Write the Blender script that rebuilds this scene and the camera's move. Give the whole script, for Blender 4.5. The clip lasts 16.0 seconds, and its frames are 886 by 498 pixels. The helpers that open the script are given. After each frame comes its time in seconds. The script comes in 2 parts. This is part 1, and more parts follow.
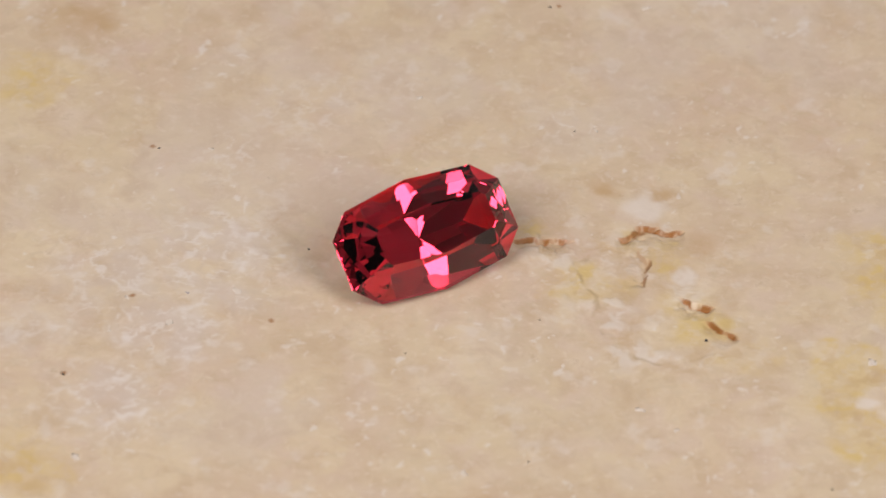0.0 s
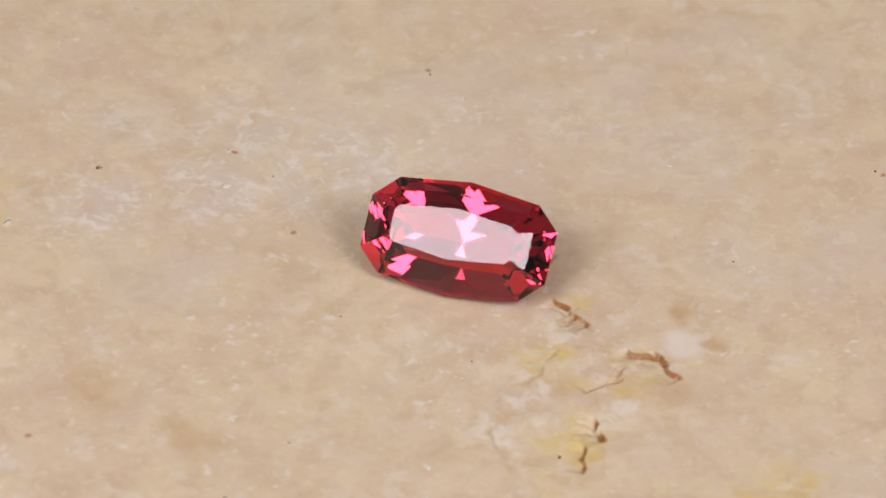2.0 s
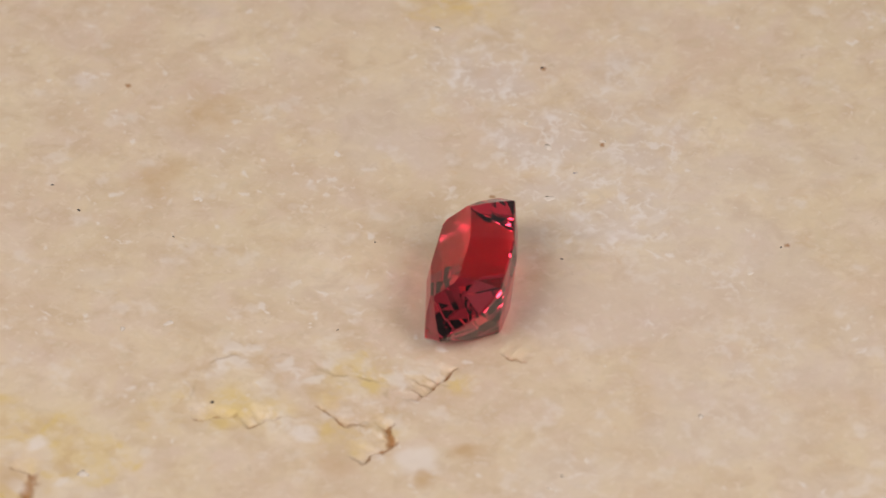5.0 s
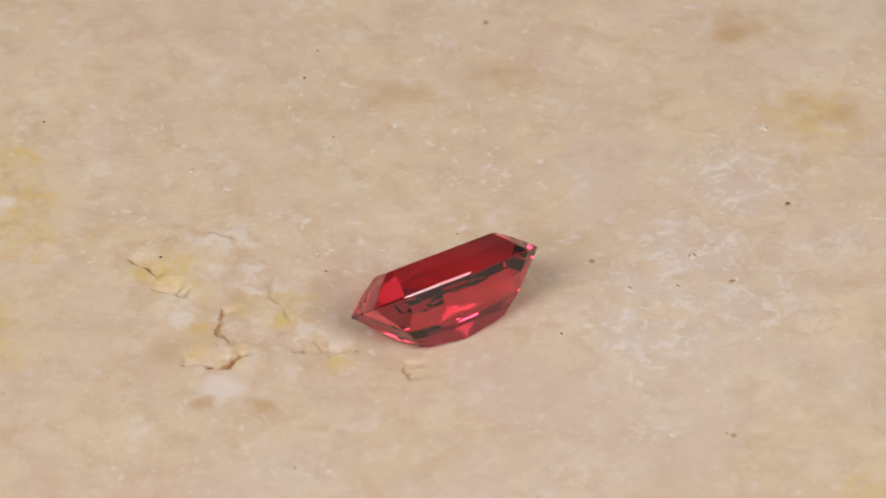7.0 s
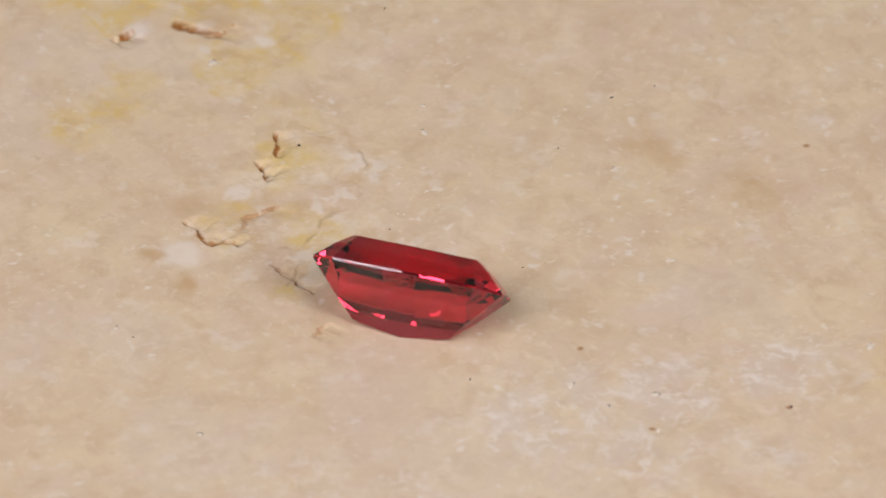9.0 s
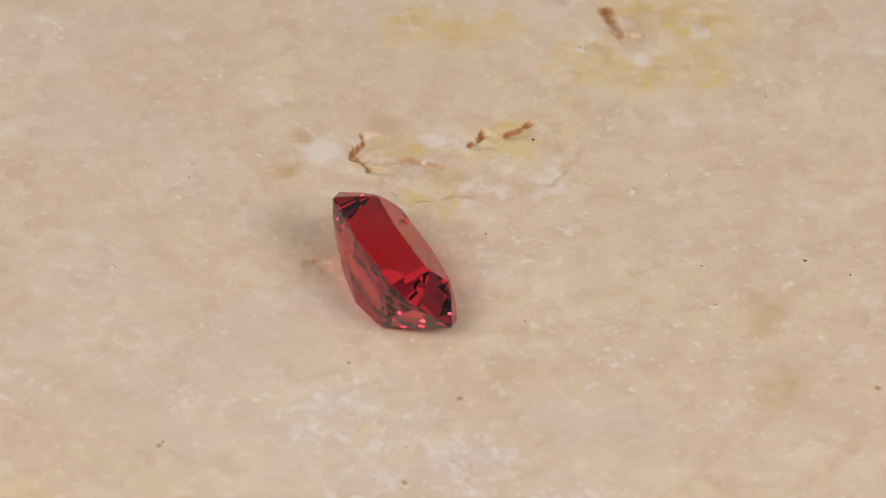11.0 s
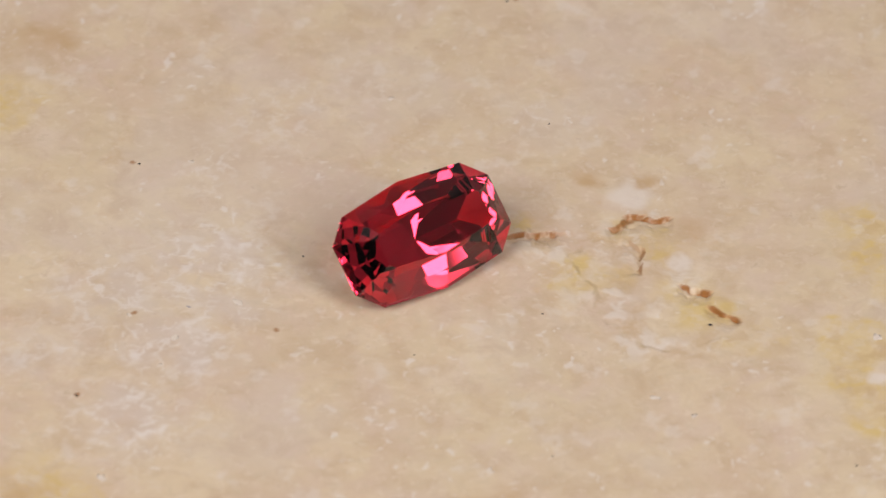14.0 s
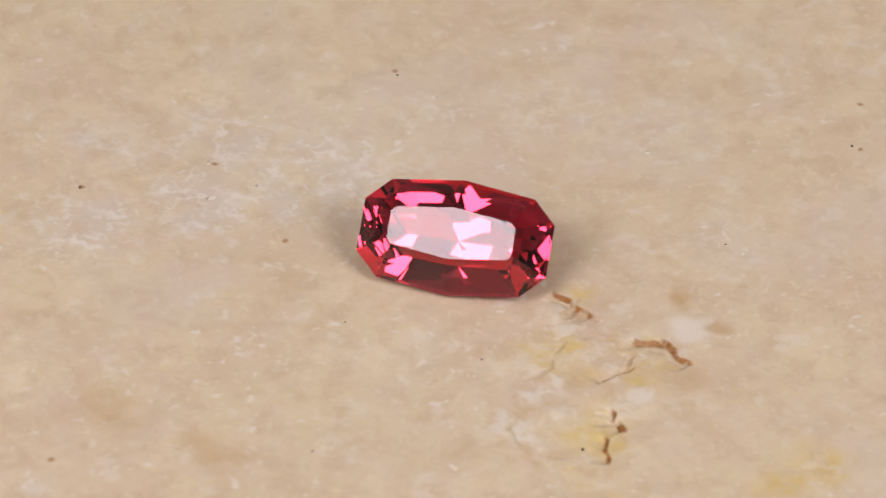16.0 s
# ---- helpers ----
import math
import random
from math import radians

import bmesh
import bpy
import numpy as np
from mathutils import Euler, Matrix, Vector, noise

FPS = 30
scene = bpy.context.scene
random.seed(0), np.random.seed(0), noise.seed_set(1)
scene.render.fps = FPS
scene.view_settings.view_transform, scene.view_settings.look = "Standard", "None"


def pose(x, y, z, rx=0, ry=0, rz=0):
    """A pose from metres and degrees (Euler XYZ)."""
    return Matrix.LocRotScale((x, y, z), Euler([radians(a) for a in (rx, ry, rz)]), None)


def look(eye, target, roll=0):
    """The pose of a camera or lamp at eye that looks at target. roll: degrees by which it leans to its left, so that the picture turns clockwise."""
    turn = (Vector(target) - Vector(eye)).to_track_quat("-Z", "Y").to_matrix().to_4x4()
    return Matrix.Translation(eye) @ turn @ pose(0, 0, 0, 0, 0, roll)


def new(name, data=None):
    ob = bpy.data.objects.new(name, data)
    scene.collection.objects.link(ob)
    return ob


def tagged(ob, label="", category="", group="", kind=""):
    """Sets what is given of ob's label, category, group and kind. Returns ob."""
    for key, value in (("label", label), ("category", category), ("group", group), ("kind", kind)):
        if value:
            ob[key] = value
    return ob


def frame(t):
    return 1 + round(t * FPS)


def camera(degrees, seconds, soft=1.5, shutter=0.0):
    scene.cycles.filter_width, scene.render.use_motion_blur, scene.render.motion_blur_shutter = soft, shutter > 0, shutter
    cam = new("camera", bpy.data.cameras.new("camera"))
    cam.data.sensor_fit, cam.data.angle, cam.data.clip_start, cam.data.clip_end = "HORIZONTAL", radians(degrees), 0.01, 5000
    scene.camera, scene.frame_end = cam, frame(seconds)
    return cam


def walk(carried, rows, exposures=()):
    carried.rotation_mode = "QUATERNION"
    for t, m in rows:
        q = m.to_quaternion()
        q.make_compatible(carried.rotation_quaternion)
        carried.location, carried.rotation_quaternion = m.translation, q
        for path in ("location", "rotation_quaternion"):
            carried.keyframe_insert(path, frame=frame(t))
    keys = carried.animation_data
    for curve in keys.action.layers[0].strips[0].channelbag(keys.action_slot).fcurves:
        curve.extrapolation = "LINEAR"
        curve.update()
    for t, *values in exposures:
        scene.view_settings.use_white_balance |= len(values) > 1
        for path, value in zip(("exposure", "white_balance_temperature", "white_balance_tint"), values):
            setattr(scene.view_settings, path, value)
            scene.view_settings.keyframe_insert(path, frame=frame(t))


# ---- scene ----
# A cut red gemstone lies on a travertine slab that turns under a still macro camera.
cam = camera(6.0, 16.0, soft=1.5)
EYE, AIM, LEAN = (0.00042, -0.3345, 0.26564), (0.00042, 0.00363, 0.0), 1.8
cam.data.dof.use_dof = True
cam.data.dof.focus_distance = 0.432
cam.data.dof.aperture_fstop = 80.0
walk(cam, [(0.0, look(EYE, AIM, LEAN)), (16.0, look(EYE, AIM, LEAN))])

# ---------------------------------------------------------------- light
world = bpy.data.worlds.new("world")
scene.world = world
world.use_nodes = True
world.node_tree.nodes["Background"].inputs[0].default_value = (0.9, 0.95, 1.0, 1)
world.node_tree.nodes["Background"].inputs[1].default_value = 0.02
scene.view_settings.exposure = -0.20


def softbox(azimuth, elevation, distance, width, height, watts, colour, lean):
    """A studio softbox beside the camera, turned to the slab."""
    a, e = radians(azimuth), radians(elevation)
    eye = Vector((math.sin(a) * math.cos(e), -math.cos(a) * math.cos(e), math.sin(e))) * distance
    data = bpy.data.lights.new("softbox", "AREA")
    data.shape, data.size, data.size_y, data.energy, data.color = "RECTANGLE", width, height, watts, colour
    ob = new("softbox", data)
    ob.matrix_world = look(eye, (0, 0, 0.002), lean)
    return ob


softbox(48, 41.5, 0.50, 0.20, 0.27, 1.78, (1.0, 0.94, 0.955), 0)
softbox(-40, 43.5, 0.50, 0.24, 0.27, 2.03, (1.0, 0.94, 0.95), -26)
# unseen soft fill lamp, added overhead in place of the room's ambient light
fill = bpy.data.lights.new("overhead_fill", "AREA")
fill.shape, fill.size, fill.energy, fill.color = "SQUARE", 1.0, 0.9, (1.0, 0.94, 0.93)
new("overhead_fill", fill).matrix_world = look((0, 0.2, 1.10), (0, 0.2, 0))


# ---------------------------------------------------------------- materials
def material(name):
    m = bpy.data.materials.new(name)
    m.use_nodes = True
    nt = m.node_tree
    bsdf = nt.nodes["Principled BSDF"]

    def node(kind, **values):
        n = nt.nodes.new(kind)
        for key, value in values.items():
            n.inputs[key.replace("_", " ")].default_value = value
        return n

    return m, nt, bsdf, node, nt.links.new


def mix_colour(nt, factor, a, b, mode="MIX"):
    n = nt.nodes.new("ShaderNodeMix")
    n.data_type, n.blend_type = "RGBA", mode
    for socket, value in ((n.inputs[0], factor), (n.inputs[6], a), (n.inputs[7], b)):
        if isinstance(value, bpy.types.NodeSocket):
            nt.links.new(value, socket)
        elif isinstance(value, tuple):
            socket.default_value = (*value, 1)
        else:
            socket.default_value = value
    return n.outputs[2]


def ramp(nt, source, low, high):
    n = nt.nodes.new("ShaderNodeMapRange")
    n.interpolation_type = "SMOOTHSTEP"
    n.inputs[1].default_value, n.inputs[2].default_value = low, high
    nt.links.new(source, n.inputs[0])
    return n.outputs[0]


def scaled(nt, source, k):
    n = nt.nodes.new("ShaderNodeMath")
    n.operation = "MULTIPLY"
    nt.links.new(source, n.inputs[0])
    n.inputs[1].default_value = k
    return n.outputs[0]


def travertine_material():
    m, nt, bsdf, node, link = material("travertine")
    co = node("ShaderNodeTexCoord").outputs["Object"]

    def grain(scale, detail, rough=0.55, distortion=0.0):
        n = node("ShaderNodeTexNoise", Scale=scale, Detail=detail, Roughness=rough, Distortion=distortion)
        link(co, n.inputs["Vector"])
        return n.outputs["Fac"]

    stain_and_shade = node("ShaderNodeAttribute")
    stain_and_shade.attribute_name = "stain_and_shade"
    seam = node("ShaderNodeAttribute")
    seam.attribute_name = "seam"
    s, p = node("ShaderNodeSeparateColor"), node("ShaderNodeSeparateColor")
    link(stain_and_shade.outputs["Color"], s.inputs[0])
    link(seam.outputs["Color"], p.inputs[0])
    yellow, brown, grey = s.outputs
    pit, crack, chalk = p.outputs
    huge = ramp(nt, grain(70, 3, 0.5, 0.4), 0.36, 0.64)
    broad = ramp(nt, grain(210, 4, 0.6, 0.7), 0.38, 0.66)
    rosy = ramp(nt, grain(330, 4, 0.55, 0.5), 0.46, 0.70)
    medium = ramp(nt, grain(560, 4, 0.55, 0.5), 0.42, 0.72)
    clast = ramp(nt, grain(760, 4, 0.55, 0.3), 0.50, 0.80)
    fine = ramp(nt, grain(2200, 4, 0.65, 0.3), 0.3, 0.7)
    dust = ramp(nt, grain(760, 6, 0.7, 0.2), 0.58, 0.80)
    colour = mix_colour(nt, huge, (0.590, 0.452, 0.325), (0.600, 0.490, 0.325))
    colour = mix_colour(nt, scaled(nt, broad, 0.8), colour, (0.65, 0.535, 0.355))
    cream = ramp(nt, grain(125, 5, 0.6, 0.8), 0.50, 0.72)
    colour = mix_colour(nt, scaled(nt, cream, 0.75), colour, (0.71, 0.605, 0.43))
    colour = mix_colour(nt, scaled(nt, rosy, 0.55), colour, (0.61, 0.480, 0.395))
    colour = mix_colour(nt, scaled(nt, medium, 0.8), colour, (0.52, 0.39, 0.25))
    colour = mix_colour(nt, scaled(nt, clast, 0.6), colour, (0.70, 0.60, 0.475))
    colour = mix_colour(nt, scaled(nt, ramp(nt, grain(1250, 2, 0.5, 0.4), 0.50, 0.78), 0.55), colour, (0.555, 0.455, 0.31))
    colour = mix_colour(nt, scaled(nt, ramp(nt, grain(1700, 2, 0.5, 0.4), 0.54, 0.78), 0.6), colour, (0.70, 0.60, 0.475))
    colour = mix_colour(nt, scaled(nt, ramp(nt, grain(1050, 3, 0.5, 0.6), 0.58, 0.80), 0.5), colour, (0.575, 0.415, 0.245))
    colour = mix_colour(nt, scaled(nt, fine, 0.2), colour, (0.69, 0.58, 0.45))
    colour = mix_colour(nt, scaled(nt, dust, 0.8), colour, (0.46, 0.335, 0.20))
    colour = mix_colour(nt, scaled(nt, grey, 0.5), colour, (0.60, 0.525, 0.475))
    colour = mix_colour(nt, scaled(nt, chalk, 0.8), colour, (0.72, 0.665, 0.60))
    colour = mix_colour(nt, scaled(nt, yellow, 0.8), colour, (0.62, 0.462, 0.165))
    colour = mix_colour(nt, scaled(nt, brown, 0.8), colour, (0.49, 0.33, 0.17))
    colour = mix_colour(nt, scaled(nt, crack, 0.6), colour, (0.38, 0.27, 0.15))
    colour = mix_colour(nt, pit, colour, (0.29, 0.12, 0.027))
    link(colour, bsdf.inputs["Base Color"])
    rough = node("ShaderNodeMapRange", From_Min=0.0, From_Max=1.0, To_Min=0.42, To_Max=0.62)
    link(fine, rough.inputs[0])
    link(rough.outputs[0], bsdf.inputs["Roughness"])
    bsdf.inputs["Specular IOR Level"].default_value = 0.35
    height = node("ShaderNodeMath")
    height.operation = "ADD"
    link(medium, height.inputs[0])
    link(scaled(nt, fine, 0.5), height.inputs[1])
    bump = node("ShaderNodeBump", Strength=0.2, Distance=0.00003)
    link(height.outputs[0], bump.inputs["Height"])
    link(bump.outputs[0], bsdf.inputs["Normal"])
    return m


def gem_material():
    """Clear red crystal: the way in and the way out take most of the green and blue, each inner mirroring a little more."""
    m, nt, bsdf, node, link = material("red_crystal")
    nt.nodes.remove(bsdf)
    inside = node("ShaderNodeBsdfRefraction", Color=(0.98, 0.235, 0.325, 1), Roughness=0.0, IOR=1.729)
    mirror = node("ShaderNodeBsdfGlossy", Color=(1.0, 0.85, 0.90, 1), Roughness=0.0)
    gloss = node("ShaderNodeFresnel", IOR=1.729)
    both = node("ShaderNodeMixShader")
    link(gloss.outputs[0], both.inputs[0])
    link(inside.outputs[0], both.inputs[1])
    link(mirror.outputs[0], both.inputs[2])
    link(both.outputs[0], nt.nodes["Material Output"].inputs["Surface"])
    return m


def plain_material(name, colour, roughness, scale, spread):
    m, nt, bsdf, node, link = material(name)
    co = node("ShaderNodeTexCoord").outputs["Object"]
    big = node("ShaderNodeTexNoise", Scale=scale, Detail=5.0)
    small = node("ShaderNodeTexNoise", Scale=scale * 12, Detail=3.0)
    link(co, big.inputs["Vector"])
    link(co, small.inputs["Vector"])
    dark = tuple(c * (1 - spread) for c in colour)
    c = mix_colour(nt, ramp(nt, big.outputs["Fac"], 0.3, 0.7), colour, dark)
    c = mix_colour(nt, scaled(nt, small.outputs["Fac"], 0.3), c, dark)
    link(c, bsdf.inputs["Base Color"])
    bsdf.inputs["Roughness"].default_value = roughness
    return m


TRAVERTINE = travertine_material()
CRYSTAL = gem_material()
WALL_PAINT = plain_material("wall_paint", (0.72, 0.68, 0.66), 0.8, 3, 0.1)
DARK_WALL = plain_material("dark_added_wall", (0.34, 0.29, 0.32), 0.9, 6, 0.3)
CEILING_PAINT = plain_material("ceiling_paint", (0.75, 0.74, 0.72), 0.85, 3, 0.06)
TABLE_CLOTH = plain_material("pale_laminate", (0.50, 0.44, 0.38), 0.5, 40, 0.2)
WHITE_GRAIN = plain_material("white_calcite", (0.70, 0.62, 0.52), 0.6, 900, 0.08)
DARK_GRAIN_OR_HOLE = plain_material("dark_mineral_and_shade", (0.06, 0.05, 0.045), 0.6, 1500, 0.3)
GREY_GRAIN = plain_material("grey_mineral", (0.46, 0.40, 0.37), 0.6, 1500, 0.2)


# ---------------------------------------------------------------- the room around
def box_bm(x0, x1, y0, y1, z0, z1):
    bm = bmesh.new()
    bmesh.ops.create_cube(bm, size=1, matrix=Matrix.Translation(((x0 + x1) / 2, (y0 + y1) / 2, (z0 + z1) / 2))
                          @ Matrix.Diagonal((x1 - x0, y1 - y0, z1 - z0, 1)))
    return bm


def from_bm(name, bm, mat):
    me = bpy.data.meshes.new(name)
    bm.to_mesh(me)
    bm.free()
    me.materials.append(mat)
    return new(name, me)


def part(name, bm, mat, parent, label=""):
    ob = from_bm(name, bm, mat)
    ob.parent = parent
    return tagged(ob, label)


SLAB = 0.012          # the slab's thickness
# The room is unseen, kept small and pale to bounce light
R, Z0, Z1 = 0.8, -0.75, 1.15
for name, ext in (("wall_north", (-R, R, R, R + 0.1, Z0, Z1)), ("wall_south", (-R, R, -R - 0.1, -R, Z0, Z1)),
                  ("wall_east", (R, R + 0.1, -R - 0.1, R + 0.1, Z0, Z1)), ("wall_west", (-R - 0.1, -R, -R - 0.1, R + 0.1, Z0, Z1))):
    # the unseen south wall is added dark, to darken the gem's reflections
    dark = name == "wall_south"
    tagged(from_bm(name, box_bm(*ext), DARK_WALL if dark else WALL_PAINT),
           "unseen dark mauve-grey wall added behind the camera" if dark else "plain grey painted studio wall", "wall", kind="structure")
tagged(from_bm("floor", box_bm(-R - 0.1, R + 0.1, -R - 0.1, R + 0.1, Z0 - 0.1, Z0), WALL_PAINT),
       "plain grey studio floor", "floor", kind="structure")
tagged(from_bm("ceiling", box_bm(-R - 0.1, R + 0.1, -R - 0.1, R + 0.1, Z1, Z1 + 0.1), CEILING_PAINT),
       "plain pale studio ceiling", "ceiling", kind="structure")
tagged(from_bm("table_top", box_bm(-R, R, -R, R, Z0, -SLAB), TABLE_CLOTH),
       "plain pale work surface under the stone slab", "work surface", kind="structure")

# ---------------------------------------------------------------- the travertine slab
def value_noise(x, y, size, seed):
    """Smooth noise, 0 to 1, with lumps of the given size."""
    table = np.random.default_rng(seed).random((64, 64))
    u, v = x / size + 31.7, y / size + 17.3
    i, j = np.floor(u).astype(int), np.floor(v).astype(int)
    f, g = u - i, v - j
    f, g = f * f * f * (f * (f * 6 - 15) + 10), g * g * g * (g * (g * 6 - 15) + 10)
    a, b = table[i % 64, j % 64], table[(i + 1) % 64, j % 64]
    c, d = table[i % 64, (j + 1) % 64], table[(i + 1) % 64, (j + 1) % 64]
    return (a * (1 - f) + b * f) * (1 - g) + (c * (1 - f) + d * f) * g


def layered(x, y, size, seed, octaves=4):
    total, weight = 0.0, 0.0
    for k in range(octaves):
        c, s = math.cos(1.1 * k + 0.4), math.sin(1.1 * k + 0.4)
        total = total + value_noise(c * x - s * y, s * x + c * y, size / 2 ** k, seed + k) * 0.55 ** k
        weight += 0.55 ** k
    return total / weight


def smooth(v, low, high):
    t = np.clip((v - low) / (high - low), 0, 1)
    return t * t * (3 - 2 * t)


def line_distance(x, y, points):
    best = np.full(x.shape, 1e9)
    for (ax, ay), (bx, by) in zip(points, points[1:]):
        dx, dy = bx - ax, by - ay
        k = np.clip(((x - ax) * dx + (y - ay) * dy) / (dx * dx + dy * dy), 0, 1)
        best = np.minimum(best, np.hypot(x - ax - k * dx, y - ay - k * dy))
    return best


def line_side(x, y, points, fx, fy):
    """Distance to the line, and how far in front of it along (fx, fy)."""
    best, side = np.full(x.shape, 1e9), np.zeros(x.shape)
    for (ax, ay), (bx, by) in zip(points, points[1:]):
        dx, dy = bx - ax, by - ay
        k = np.clip(((x - ax) * dx + (y - ay) * dy) / (dx * dx + dy * dy), 0, 1)
        ox, oy = x - ax - k * dx, y - ay - k * dy
        d = np.hypot(ox, oy)
        closer = d < best
        best = np.where(closer, d, best)
        side = np.where(closer, ox * fx + oy * fy, side)
    return best, side


# in millimetres, on the slab's own axes
# ledges: height, the way the small cliff faces in degrees, and its line
LEDGES = (
    (0.34, -90, ((4.3, 4.72), (4.8, 4.8), (5.2, 4.76))), (0.38, -95, ((5.75, 4.8), (6.1, 4.9), (6.4, 4.85))), (0.12, -60, ((6.4, 4.9), (6.8, 4.7))),
    (0.26, -100, ((9.6, 5.05), (10.1, 5.55), (10.5, 6.0))), (0.38, -90, ((10.5, 6.05), (11.05, 6.02))), (0.34, -88, ((11.3, 5.9), (11.7, 5.8), (12.3, 5.88))),
    (0.20, 190, ((11.0, 3.1), (10.8, 2.5), (10.65, 1.6))), (0.12, 200, ((10.45, 3.9), (10.75, 3.3))),
    (0.46, -105, ((12.8, 0.28), (13.1, 0.02), (13.5, 0.0), (13.85, -0.1))), (0.30, -120, ((14.1, -1.45), (14.5, -1.95), (15.1, -2.42))),
    (0.40, 180, ((27.1, -1.7), (27.1, -2.5))), (0.38, 205, ((26.1, -4.8), (25.2, -5.2))), (0.22, 200, ((25.2, -5.2), (24.2, -5.6), (23.7, -6.1), (24.0, -6.8))),
    (0.16, 190, ((1.3, 6.7), (1.6, 6.2), (1.4, 5.8))))
DOTS = ((3.4, 27.5), (-14.7, 11.3), (-3.0, -23.1), (6.0, 24.7), (-8.1, -2.7), (-18.3, -7.5), (-15.2, -1.1),)
CRACKS = (((4.9, 5.3), (7.0, 3.1), (7.5, 1.8), (8.2, 0.4), (8.4, -0.9), (8.4, -2.2), (9.9, -4.2), (11.5, -5.0), (13.2, -4.5), (15.2, -3.6)),
          ((9.6, 5.2), (10.7, 2.6), (12.8, 0.6), (14.0, -1.4)), ((7.0, 3.1), (9.6, 4.6)))
YELLOW = ((22.5, 5.3, 1.3, .8), (22.0, 2.4, 1.3, .7), (24.0, 0.2, 1.3, .6), (20.3, -4.2, 1.1, .8), (22.3, -5.0, 1.3, .9), (20.7, -7.2, 1.3, .9),
          (21.8, -8.8, 1.3, .9), (22.1, -10.8, 1.5, .9), (26.4, -7.4, 1.7, 1), (28.5, -5.5, 1.5, 1), (29.4, -7.8, 1.8, 1), (26.3, -10.4, 1.7, .9),
          (7.2, 1.8, 1.1, .6), (8.9, 1.1, 1.1, .55), (11.3, 3.6, 1.1, .7), (14.1, -3.8, 1.1, .5), (5.1, 5.3, .9, .6), (28.4, -1.8, 1.6, .7),
          (-21.7, 17.0, 2.0, .6), (-20.0, -15.0, 1.8, .8), (13.0, -1.0, 2.0, .45), (16.5, -4.0, 1.5, .4), (10.0, 5.0, 1.2, .5), (31.5, -10, 2, .7), (32, -3, 2, .6))
BROWN = ((1.8, -16.4, 1.6, .5), (-3.8, -18.8, 1.5, .5), (-16.1, -22.1, 1.4, .6), (-19.2, 22.3, 1.5, .6), (11.2, 9.1, .6, .5), (8.5, 9.5, .6, .6), (13.0, 5.0, 1.2, .35),
         (-20.6, -15.7, 1.9, .4), (5.6, 4.7, .9, .35), (12.6, -3.6, 1.3, .3), (24.6, -6.5, 1.3, .4), (14.5, 1.0, 1.2, .3))
VEINS = (((-12.7, 4.7), (-11.2, 3.3), (-9.5, 3.0), (-7.7, 2.9)), ((-9.5, 3.0), (-10.1, 0.1), (-12.1, -2.0), (-13.7, -3.4)), ((-11.0, 2.5), (-12.4, 2.8)))
CLASTS = ((26.9, -3.1, .8), (25.0, -6.0, .8), (28.6, -6.9, .9), (25.0, -10.1, .7), (28.5, -10.4, .8), (21.8, -7.4, .6), (23.4, -4.6, .5), (10.7, 7.6, 1.3), (12.6, 2.2, .7))
GREY = ((-11.0, 3.0, 3.0, 1), (-9.9, -0.4, 2.2, .8), (-13.2, -3.2, 2.6, 1), (-15.7, -9.4, 2.8, .9), (-16.5, 0.5, 3.0, .8), (6.8, 14.3, 2.2, .6),
        (-11.2, 10.9, 1.8, .7), (-7.0, 15.5, 3.0, .6), (-20.0, -4.0, 3.0, .6), (-2.0, 18.0, 2.5, .5), (10.5, 8.0, 2.0, .4))


def patches(x, y, spots):
    total = np.zeros(x.shape)
    for px, py, r, s in spots:
        total = np.maximum(total, s * np.exp(-((x - px) ** 2 + (y - py) ** 2) / (r * r * 1.9)))
    return total


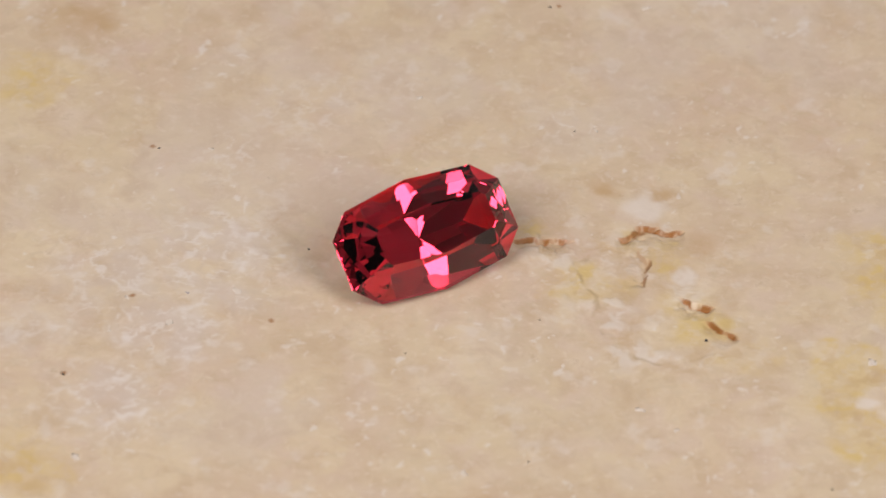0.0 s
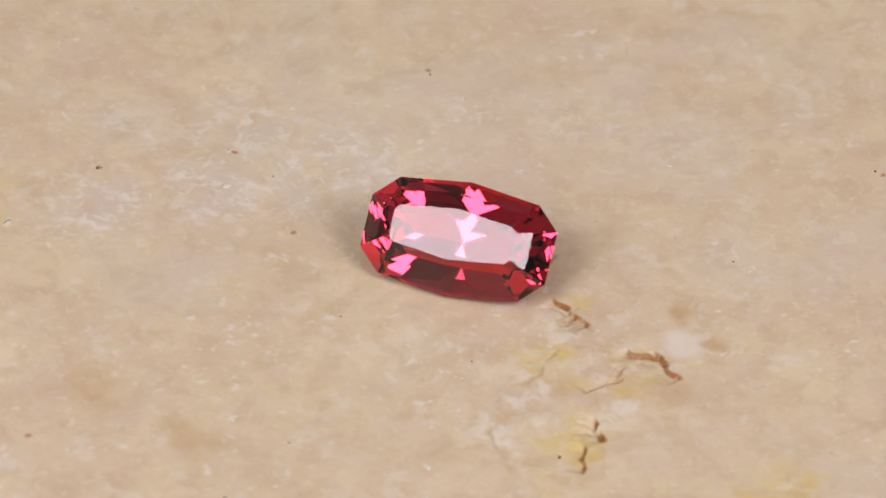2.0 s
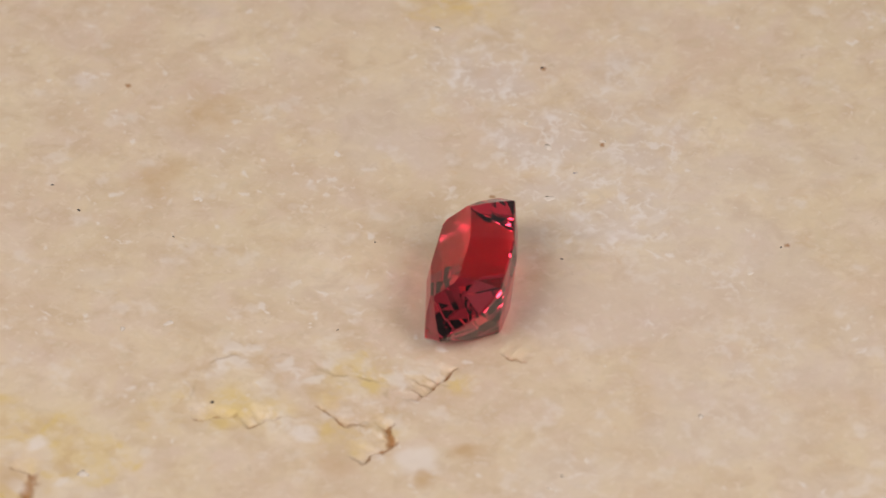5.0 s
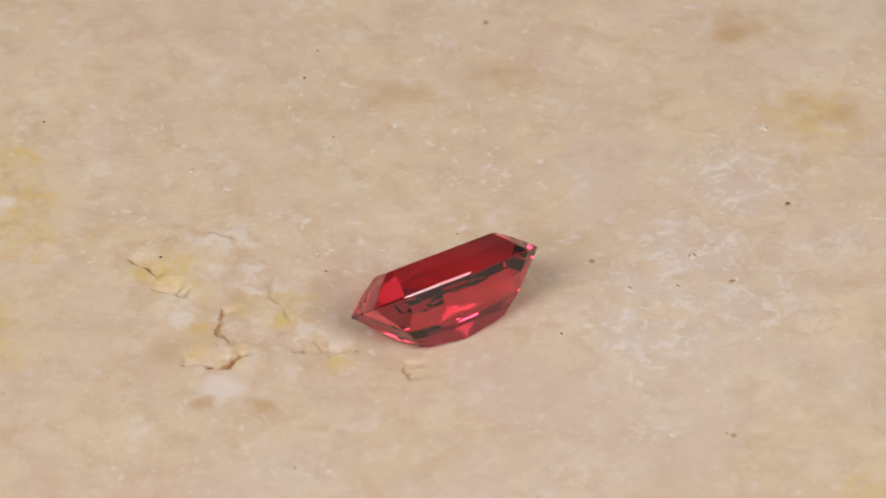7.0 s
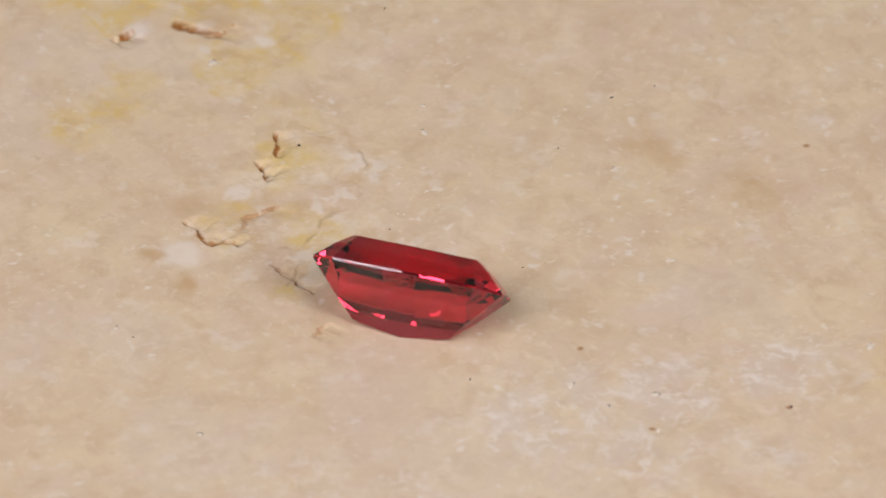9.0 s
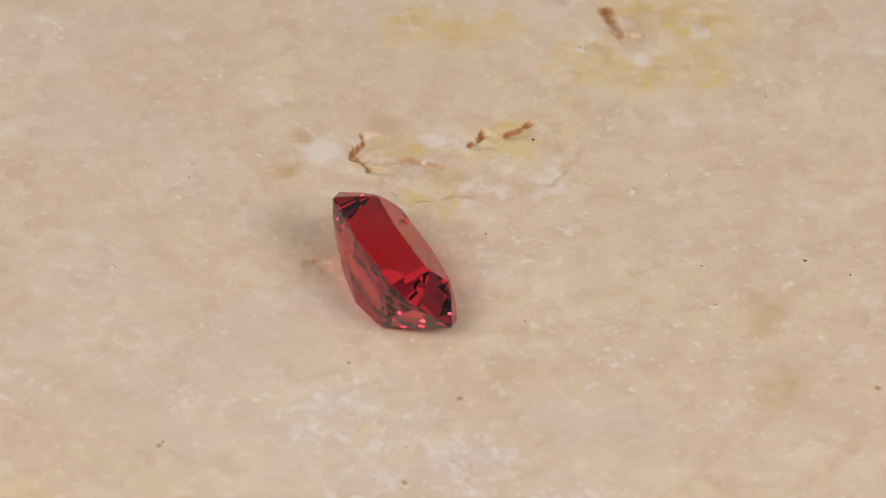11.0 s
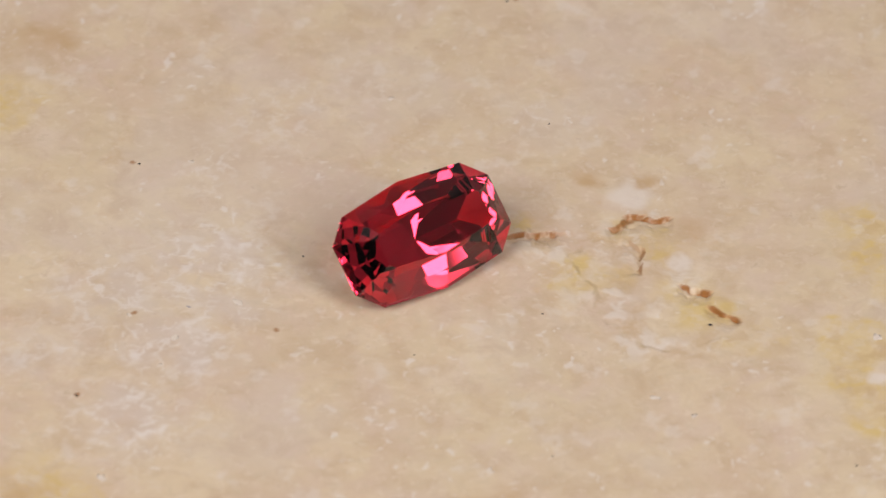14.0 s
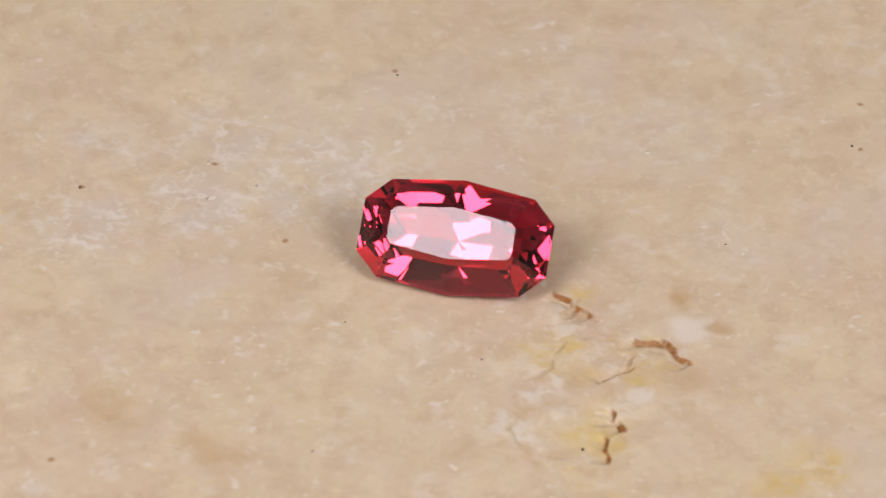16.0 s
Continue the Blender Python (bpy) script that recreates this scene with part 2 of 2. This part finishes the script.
def build_slab():
    coarse = np.arange(36, 150.1, 3.0)

    def axis(low, high):
        """Steps of 0.1, of 0.05 where the pits are, and wide ones outside."""
        return np.concatenate([-coarse[::-1], np.arange(-34.5, low, 0.1), np.arange(low, high, 0.05), np.arange(high, 34.55, 0.1), coarse])

    along, across = axis(3.5, 16.0), axis(-3.5, 7.0)
    n, rows = len(along), len(across)
    x, y = [a.ravel() for a in np.meshgrid(along, across, indexing="xy")]
    wx = x + 1.1 * (layered(x, y, 1.6, 11) - 0.5)
    wy = y + 1.1 * (layered(x, y, 1.6, 23) - 0.5)
    nx = x + 0.34 * (layered(x, y, 0.6, 17, 3) - 0.5)
    ny = y + 0.34 * (layered(x, y, 0.6, 29, 3) - 0.5)
    wide_x = x + 3.0 * (layered(x, y, 4.0, 31) - 0.5)
    wide_y = y + 3.0 * (layered(x, y, 4.0, 43) - 0.5)
    # pits
    pit = np.zeros(x.shape)
    sunk = np.zeros(x.shape)
    for high, way, pts in LEDGES:
        fx, fy = math.cos(radians(way)), math.sin(radians(way))
        d, s = line_side(nx, ny, pts, fx, fy)
        reach = 1.2 + 0.6 * layered(x, y, 0.9, 53, 2)
        near = 1 - smooth(np.sqrt(np.maximum(d * d - s * s, 0)), 0.05, 0.5)
        blobs = layered(x, y, 0.55, 67, 3)
        rough = 0.6 + 0.8 * layered(x, y, 0.5, 59, 2)
        cliff = smooth(s, -0.09, 0.09)
        hole = 0.8 * high * cliff * np.clip(1 - s / reach, 0, 1) ** 1.5 * near * rough
        sunk = np.maximum(sunk, hole)
        stained = near * smooth(s, -0.12, -0.04) * (1 - smooth(s - 0.22 * (layered(x, y, 0.4, 239, 2) - 0.5), 0.06, 0.22)) * smooth(blobs, 0.19, 0.46) * min(1, high / 0.3)
        pit = np.maximum(pit, stained)
    for px, py in DOTS:
        pit = np.maximum(pit, 0.8 * (1 - smooth(np.hypot(nx - px, ny - py), 0.08, 0.22)))
    crack = np.zeros(x.shape)
    for pts in CRACKS:
        crack = np.maximum(crack, 1 - smooth(line_distance(wx, wy, pts), 0.03, 0.2))
    crack *= smooth(layered(x, y, 1.6, 61, 3), 0.38, 0.62)
    # stains
    cloud = layered(x, y, 1.5, 71)
    yellow = smooth(patches(wide_x, wide_y, YELLOW) * (0.3 + 1.9 * cloud), 0.12, 0.8)
    ridge = 1 - np.abs(layered(x, y, 2.4, 83, 3) - 0.5) * 7
    clasts = smooth(ridge, 0.0, 0.9)
    yellow *= (0.55 + 0.45 * clasts) * (0.45 + 0.55 * smooth(layered(x, y, 0.6, 203, 3), 0.34, 0.58))
    brown = smooth(patches(wide_x, wide_y, BROWN) * (0.4 + 1.6 * layered(x, y, 1.3, 91)), 0.12, 0.85)
    halo = np.zeros(x.shape)
    for _, _, pts in LEDGES:
        halo = np.maximum(halo, np.exp(-(line_distance(wide_x, wide_y, pts) / 0.6) ** 2))
    brown = np.maximum(brown, 0.22 * halo)
    grey = smooth(patches(wide_x, wide_y, GREY) * (0.2 + 1.5 * layered(x, y, 1.4, 101)), 0.25, 1.0)
    grey = np.maximum(grey, 0.5 * smooth(layered(wide_x, wide_y, 6.0, 231, 3), 0.52, 0.74))
    veins = smooth(1 - np.abs(layered(wx, wy, 2.2, 113, 3) - 0.5) * 14, 0.1, 0.9)
    chalk = smooth(layered(x, y, 0.7, 171, 3), 0.36, 0.62) * veins * smooth(patches(wide_x, wide_y, GREY), 0.15, 0.8) * smooth(layered(x, y, 3.0, 121, 2), 0.35, 0.6)
    mesh = smooth(1 - np.abs(layered(wx, wy, 1.1, 191, 4) - 0.5) * 9, 0.2, 0.9) * smooth(layered(x, y, 0.5, 197, 3), 0.35, 0.65)
    chalk = np.maximum(chalk, 0.8 * mesh * smooth(patches(wide_x, wide_y, GREY), 0.2, 0.8))
    for pts in VEINS:
        chalk = np.maximum(chalk, (1 - smooth(line_distance(wx, wy, pts), 0.05, 0.45)) * smooth(cloud, 0.35, 0.6) * smooth(layered(x, y, 0.6, 181, 3), 0.36, 0.6))
    chalk = np.maximum(chalk, smooth(layered(x, y, 1.3, 131, 4), 0.65, 0.83) * 0.45)
    flakes = smooth(layered(wx, wy, 0.5, 211, 2), 0.76, 0.90) * smooth(layered(x, y, 5.0, 223, 2), 0.40, 0.65)
    chalk = np.maximum(chalk, 0.85 * flakes)
    for px, py, r in CLASTS:
        blob = 1 - smooth(np.hypot(wx - px, wy - py), r * 0.5, r * 1.1)
        chalk = np.maximum(chalk, 0.75 * blob)
        yellow *= 1 - 0.8 * blob
    # crumbly ground along the cracks: pale lumps, shade between them painted in as brown
    crumble = np.zeros(x.shape)
    for pts in CRACKS:
        crumble = np.maximum(crumble, np.exp(-(line_distance(wide_x, wide_y, pts) / 1.3) ** 2))
    crumble = np.maximum(crumble, smooth(patches(wide_x, wide_y, YELLOW), 0.3, 0.9))
    lumps = layered(wx, wy, 0.9, 161, 3)
    chalk = np.maximum(chalk, 0.7 * crumble * smooth(lumps, 0.52, 0.75))
    brown = np.maximum(brown, 0.5 * crumble * (1 - smooth(lumps, 0.28, 0.46)))
    # relief
    z = 0.03 * (layered(x, y, 2.5, 141) - 0.5) + 0.004 * (value_noise(x, y, 0.35, 151) - 0.5)
    z += 0.05 * crumble * (lumps - 0.5) + 0.012 * chalk - sunk - 0.02 * crack
    z -= 0.03
    top = n * rows
    verts = np.empty((top + 2 * (n + rows), 3))
    verts[:top] = np.stack([x, y, z], 1)
    k = np.arange(top).reshape(rows, n)
    faces = [np.stack([k[:-1, :-1], k[:-1, 1:], k[1:, 1:], k[1:, :-1]], -1).reshape(-1, 4)]
    base = top
    for rim, flip in ((k[0], 0), (k[:, -1], 0), (k[-1], 1), (k[:, 0], 1)):
        low = np.arange(base, base + len(rim))
        verts[low] = verts[rim]
        verts[low, 2] = -SLAB * 1000
        q = np.stack([rim[:-1], low[:-1], low[1:], rim[1:]], -1)
        faces.append(q[:, ::-1] if flip else q)
        base += len(rim)
    faces = np.concatenate(faces)
    me = bpy.data.meshes.new("travertine_slab")
    me.vertices.add(len(verts))
    me.vertices.foreach_set("co", (verts * 0.001).astype(np.float32).ravel())
    me.loops.add(faces.size)
    me.loops.foreach_set("vertex_index", faces.astype(np.int32).ravel())
    me.polygons.add(len(faces))
    me.polygons.foreach_set("loop_start", np.arange(0, faces.size, 4, dtype=np.int32))
    me.polygons.foreach_set("loop_total", np.full(len(faces), 4, dtype=np.int32))
    me.polygons.foreach_set("use_smooth", np.ones(len(faces), dtype=bool))
    me.update(calc_edges=True)
    for name, bands in (("stain_and_shade", (yellow, brown, grey)), ("seam", (pit, crack, chalk))):
        a = me.attributes.new(name, "FLOAT_COLOR", "POINT")
        data = np.ones((len(verts), 4), dtype=np.float32)
        data[top:, :3] = 0
        for c, band in enumerate(bands):
            data[:top, c] = band
        a.data.foreach_set("color", data.ravel())
    me.materials.append(TRAVERTINE)
    ob = new("travertine_slab", me)
    return tagged(ob, "beige travertine slab with brown pits and ochre stains", "stone slab", kind="thing")


slab = build_slab()


# ---------------------------------------------------------------- the gemstone
def gem_shape():
    """A long octagonal step cut with bowed sides, cut facet by facet, in millimetres: z is the table's normal."""
    end, corner, mid = (4.908, 1.352), (3.703, 2.521), (0.0, 2.977)
    ring = []
    for sx, sy in ((1, 1), (-1, 1), (-1, -1), (1, -1)):
        pts = [end, corner, mid]
        ring.append([(sx * a, sy * b) for a, b in pts])
    edges = []
    for (e, c, m), s in zip(ring, ((1, 1), (-1, 1), (-1, -1), (1, -1))):
        edges += [("corner", e, c), ("side", c, m)]
    edges += [("end", (4.908, -1.352), (4.908, 1.352)), ("end", (-4.908, -1.352), (-4.908, 1.352))]
    # tiers: angle from the girdle plane and the depth at which the next one begins
    crown = {"end": ((43.0, 0.95), (36.0, 9)), "corner": ((44.0, 0.95), (36.5, 9)), "side": ((45.0, 0.85), (36.5, 9))}
    pavilion = {"end": ((48.018, 0.612), (46.882, 9)), "corner": ((48.906, 0.502), (49.71, 1.827), (42.345, 9))}
    # the bowed sides below the girdle: angle, how far the facet turns to the end in degrees, its depth on the middle line,
    # where along the side a second facet takes over and how far that one turns
    sides = ((55.29, 7.02, 0.06, 9, 0), (53.147, 6.226, 0.31, 2.457, 10.454), (43.398, 6, 0.95, 2.933, 6.827),
             (40.124, 10.264, 2.328, 2.187, 17.349))
    half, top = 0.06, 1.478
    bm = bmesh.new()
    bmesh.ops.create_cube(bm, size=16)

    def cut(point, normal):
        geom = bm.verts[:] + bm.edges[:] + bm.faces[:]
        res = bmesh.ops.bisect_plane(bm, geom=geom, dist=1e-6, plane_co=point, plane_no=normal, clear_outer=True)
        rim = [g for g in res["geom_cut"] if isinstance(g, bmesh.types.BMEdge)]
        if rim:
            bmesh.ops.contextual_create(bm, geom=rim)

    cut((0, 0, top), (0, 0, 1))
    for kind, a, b in edges:
        nx, ny = b[1] - a[1], a[0] - b[0]
        l = math.hypot(nx, ny)
        nx, ny = nx / l, ny / l
        d = nx * a[0] + ny * a[1]
        if d < 0:
            nx, ny, d = -nx, -ny, -d
        cut((nx * d, ny * d, 0), (nx, ny, 0))
        for sign, tiers in ((1, crown[kind]), (-1, pavilion.get(kind, ()))):
            reach, depth = d, half
            for angle, stop in tiers:
                s, c = math.sin(radians(angle)), math.cos(radians(angle))
                cut((nx * reach, ny * reach, sign * depth), (nx * s, ny * s, sign * c))
                reach, depth = reach - (stop - depth) / math.tan(radians(angle)), stop
        if kind == "side":
            sx, sy, reach = math.copysign(1, nx), math.copysign(1, ny), mid[1]
            for (angle, lean, depth, far, more), below in zip(sides, (0.31, 0.95, 2.328, 9)):
                s, c, w = math.sin(radians(angle)), math.cos(radians(angle)), radians(lean)
                cut((0, sy * reach, -depth), (sx * math.sin(w) * s, sy * math.cos(w) * s, -c))
                if far < 9:
                    v = radians(more)
                    cut((sx * far, sy * (reach - math.tan(w) * far), -depth), (sx * math.sin(v) * s, sy * math.cos(v) * s, -c))
                if depth > 1:
                    # a narrow facet down the middle line
                    slim = math.atan(math.tan(radians(angle)) * (1.047 if below < 9 else 1.078))
                    spot = (0, sy * (reach - 0.02), -depth) if below < 9 else (0, 0, -depth - reach * math.tan(radians(angle)) * math.cos(w))
                    cut(spot, (0, sy * math.sin(slim), -math.cos(slim)))
                reach -= (below - depth) / math.tan(radians(angle)) / math.cos(w)
    bmesh.ops.remove_doubles(bm, verts=bm.verts[:], dist=1e-4)
    bmesh.ops.recalc_face_normals(bm, faces=bm.faces[:])
    return bm


GEM_TURN = Matrix(((0.8360, -0.4112, 0.3633), (0.5483, 0.6014, -0.5811), (0.0204, 0.6850, 0.7283)))
GEM_PLACE = Vector((-0.484, 1.934, 2.243)) * 0.001


def build_gem():
    whole = gem_shape()
    gem = tagged(new("gemstone"), "polished pinkish-red step-cut gemstone lying tilted on travertine", "gemstone")
    wanted = {"table_facet": lambda f: f.normal.z > 0.999, "crown": lambda f: 0.1 < f.normal.z <= 0.999,
              "girdle": lambda f: abs(f.normal.z) <= 0.1, "pavilion": lambda f: f.normal.z < -0.1}
    for name, test in wanted.items():
        bm = whole.copy()
        bm.normal_update()
        bmesh.ops.delete(bm, geom=[f for f in bm.faces if not test(f)], context="FACES")
        bmesh.ops.scale(bm, vec=(0.001, 0.001, 0.001), verts=bm.verts[:])
        part(name, bm, CRYSTAL, gem)
    whole.free()
    return gem


gem = build_gem()


# ---------------------------------------------------------------- grains set in the slab
def grain_bm(size, flat, seed):
    r = random.Random(seed)
    bm = bmesh.new()
    bmesh.ops.create_icosphere(bm, subdivisions=2, radius=1.0)
    lean = r.uniform(0, 6.3)
    for v in bm.verts:
        k = 1 + 0.7 * (noise.noise(v.co * 1.6 + Vector((seed * 3.1, 0, 0))))
        v.co = Vector((v.co.x * k * size, v.co.y * k * size * r.uniform(0.98, 1.02) * 0.62, v.co.z * size * flat))
    bmesh.ops.rotate(bm, cent=(0, 0, 0), matrix=Matrix.Rotation(lean, 3, "Z"), verts=bm.verts[:])
    return bm


WHITE = ((9.6, -5.0), (6.1, -3.0), (5.4, -5.0), (5.7, -10.7), (22.3, -4.2), (5.6, 13.9), (8.1, 14.1), (-1.1, 10.2), (-14.0, -5.3),
         (1.8, -13.9), (-16.2, -4.0), (-5.9, -11.3), (6.8, 13.4), (12.3, -10.1), (11.1, -4.0), (-0.8, 20.2), (-1.1, 16.3))
# the dark one at (-6.4, 3.2) stands in for a tiny hole's shade
DARK = ((13.8, -2.9), (-6.4, 3.2), (-1.3, -4.9), (20.0, -14.2), (5.6, 24.6), (5.0, -13.0), (5.8, -20.5), (-18.3, -7.6), (7.0, 13.9), (-14.4, 11.1), (5.4, -1.8), (6.5, -18.1),)
CHIPS = ((-5.7, -11.1), (10.7, 24.9), (5.3, 14.1), (8.0, 14.4), (-11.7, 11.2), (-9.9, -0.4), (-13.2, -3.1), (5.9, -3.2), (-1.0, 9.9), (6.9, 13.6), (1.8, -14.1), (-17.3, -14.0), (10.5, -8.6), (5.7, -10.8), (22.1, -4.1), (-0.7, 20.1), (-15.4, -1.3), (6.6, -5.4), (-16.6, -4.2), (5.3, -5.1), (7.6, 13.5),)
GREYS = ((-12.4, -0.7),)


def set_in(name, x, y, size, flat, seed, mat):
    ob = part(name, grain_bm(size * 0.001, flat, seed), mat, slab)
    ob.location = (x * 0.001, y * 0.001, -0.00003 if flat > 0.2 else -0.000045 if flat > 0.07 else -0.000035)
    for p in ob.data.polygons:
        p.use_smooth = True


for k, (gx, gy) in enumerate(WHITE):
    set_in("calcite_grain", gx, gy, 0.12 + 0.08 * random.random(), 0.06, k + 1, WHITE_GRAIN)
for k, (gx, gy) in enumerate(CHIPS):
    set_in("calcite_chip", gx, gy, 0.20 + 0.16 * random.random(), 0.08, k + 100, WHITE_GRAIN)
for k, (gx, gy) in enumerate(DARK):
    set_in("dark_grain_or_hole", gx, gy, 0.06 + 0.04 * random.random(), 0.5, k + 40, DARK_GRAIN_OR_HOLE)
for k, (gx, gy) in enumerate(GREYS):
    set_in("grey_grain", gx, gy, 0.18 + 0.08 * random.random(), 0.06, k + 70, GREY_GRAIN)


# ---------------------------------------------------------------- what moves
def turn(t):
    """The turntable's angle in degrees, with its slight unevenness."""
    w = 2 * math.pi / 14.2
    return (-25.333 * t - 0.317 - 0.582 * math.sin(w * t) + 0.270 * math.cos(w * t)
            + 0.578 * math.sin(2 * w * t) - 0.103 * math.cos(2 * w * t))


SLAB_TILT = pose(0, 0, 0, 0.152, 0.490, 0)
GEM_POSE = Matrix.Translation(GEM_PLACE) @ GEM_TURN.to_4x4()


def motions():
    times = [0.5 * k for k in range(33)]
    walk(slab, [(t, pose(0, 0, 0, 0, 0, turn(t)) @ SLAB_TILT) for t in times])
    walk(gem, [(t, pose(0, 0, 0, 0, 0, turn(t)) @ GEM_POSE) for t in times])


motions()
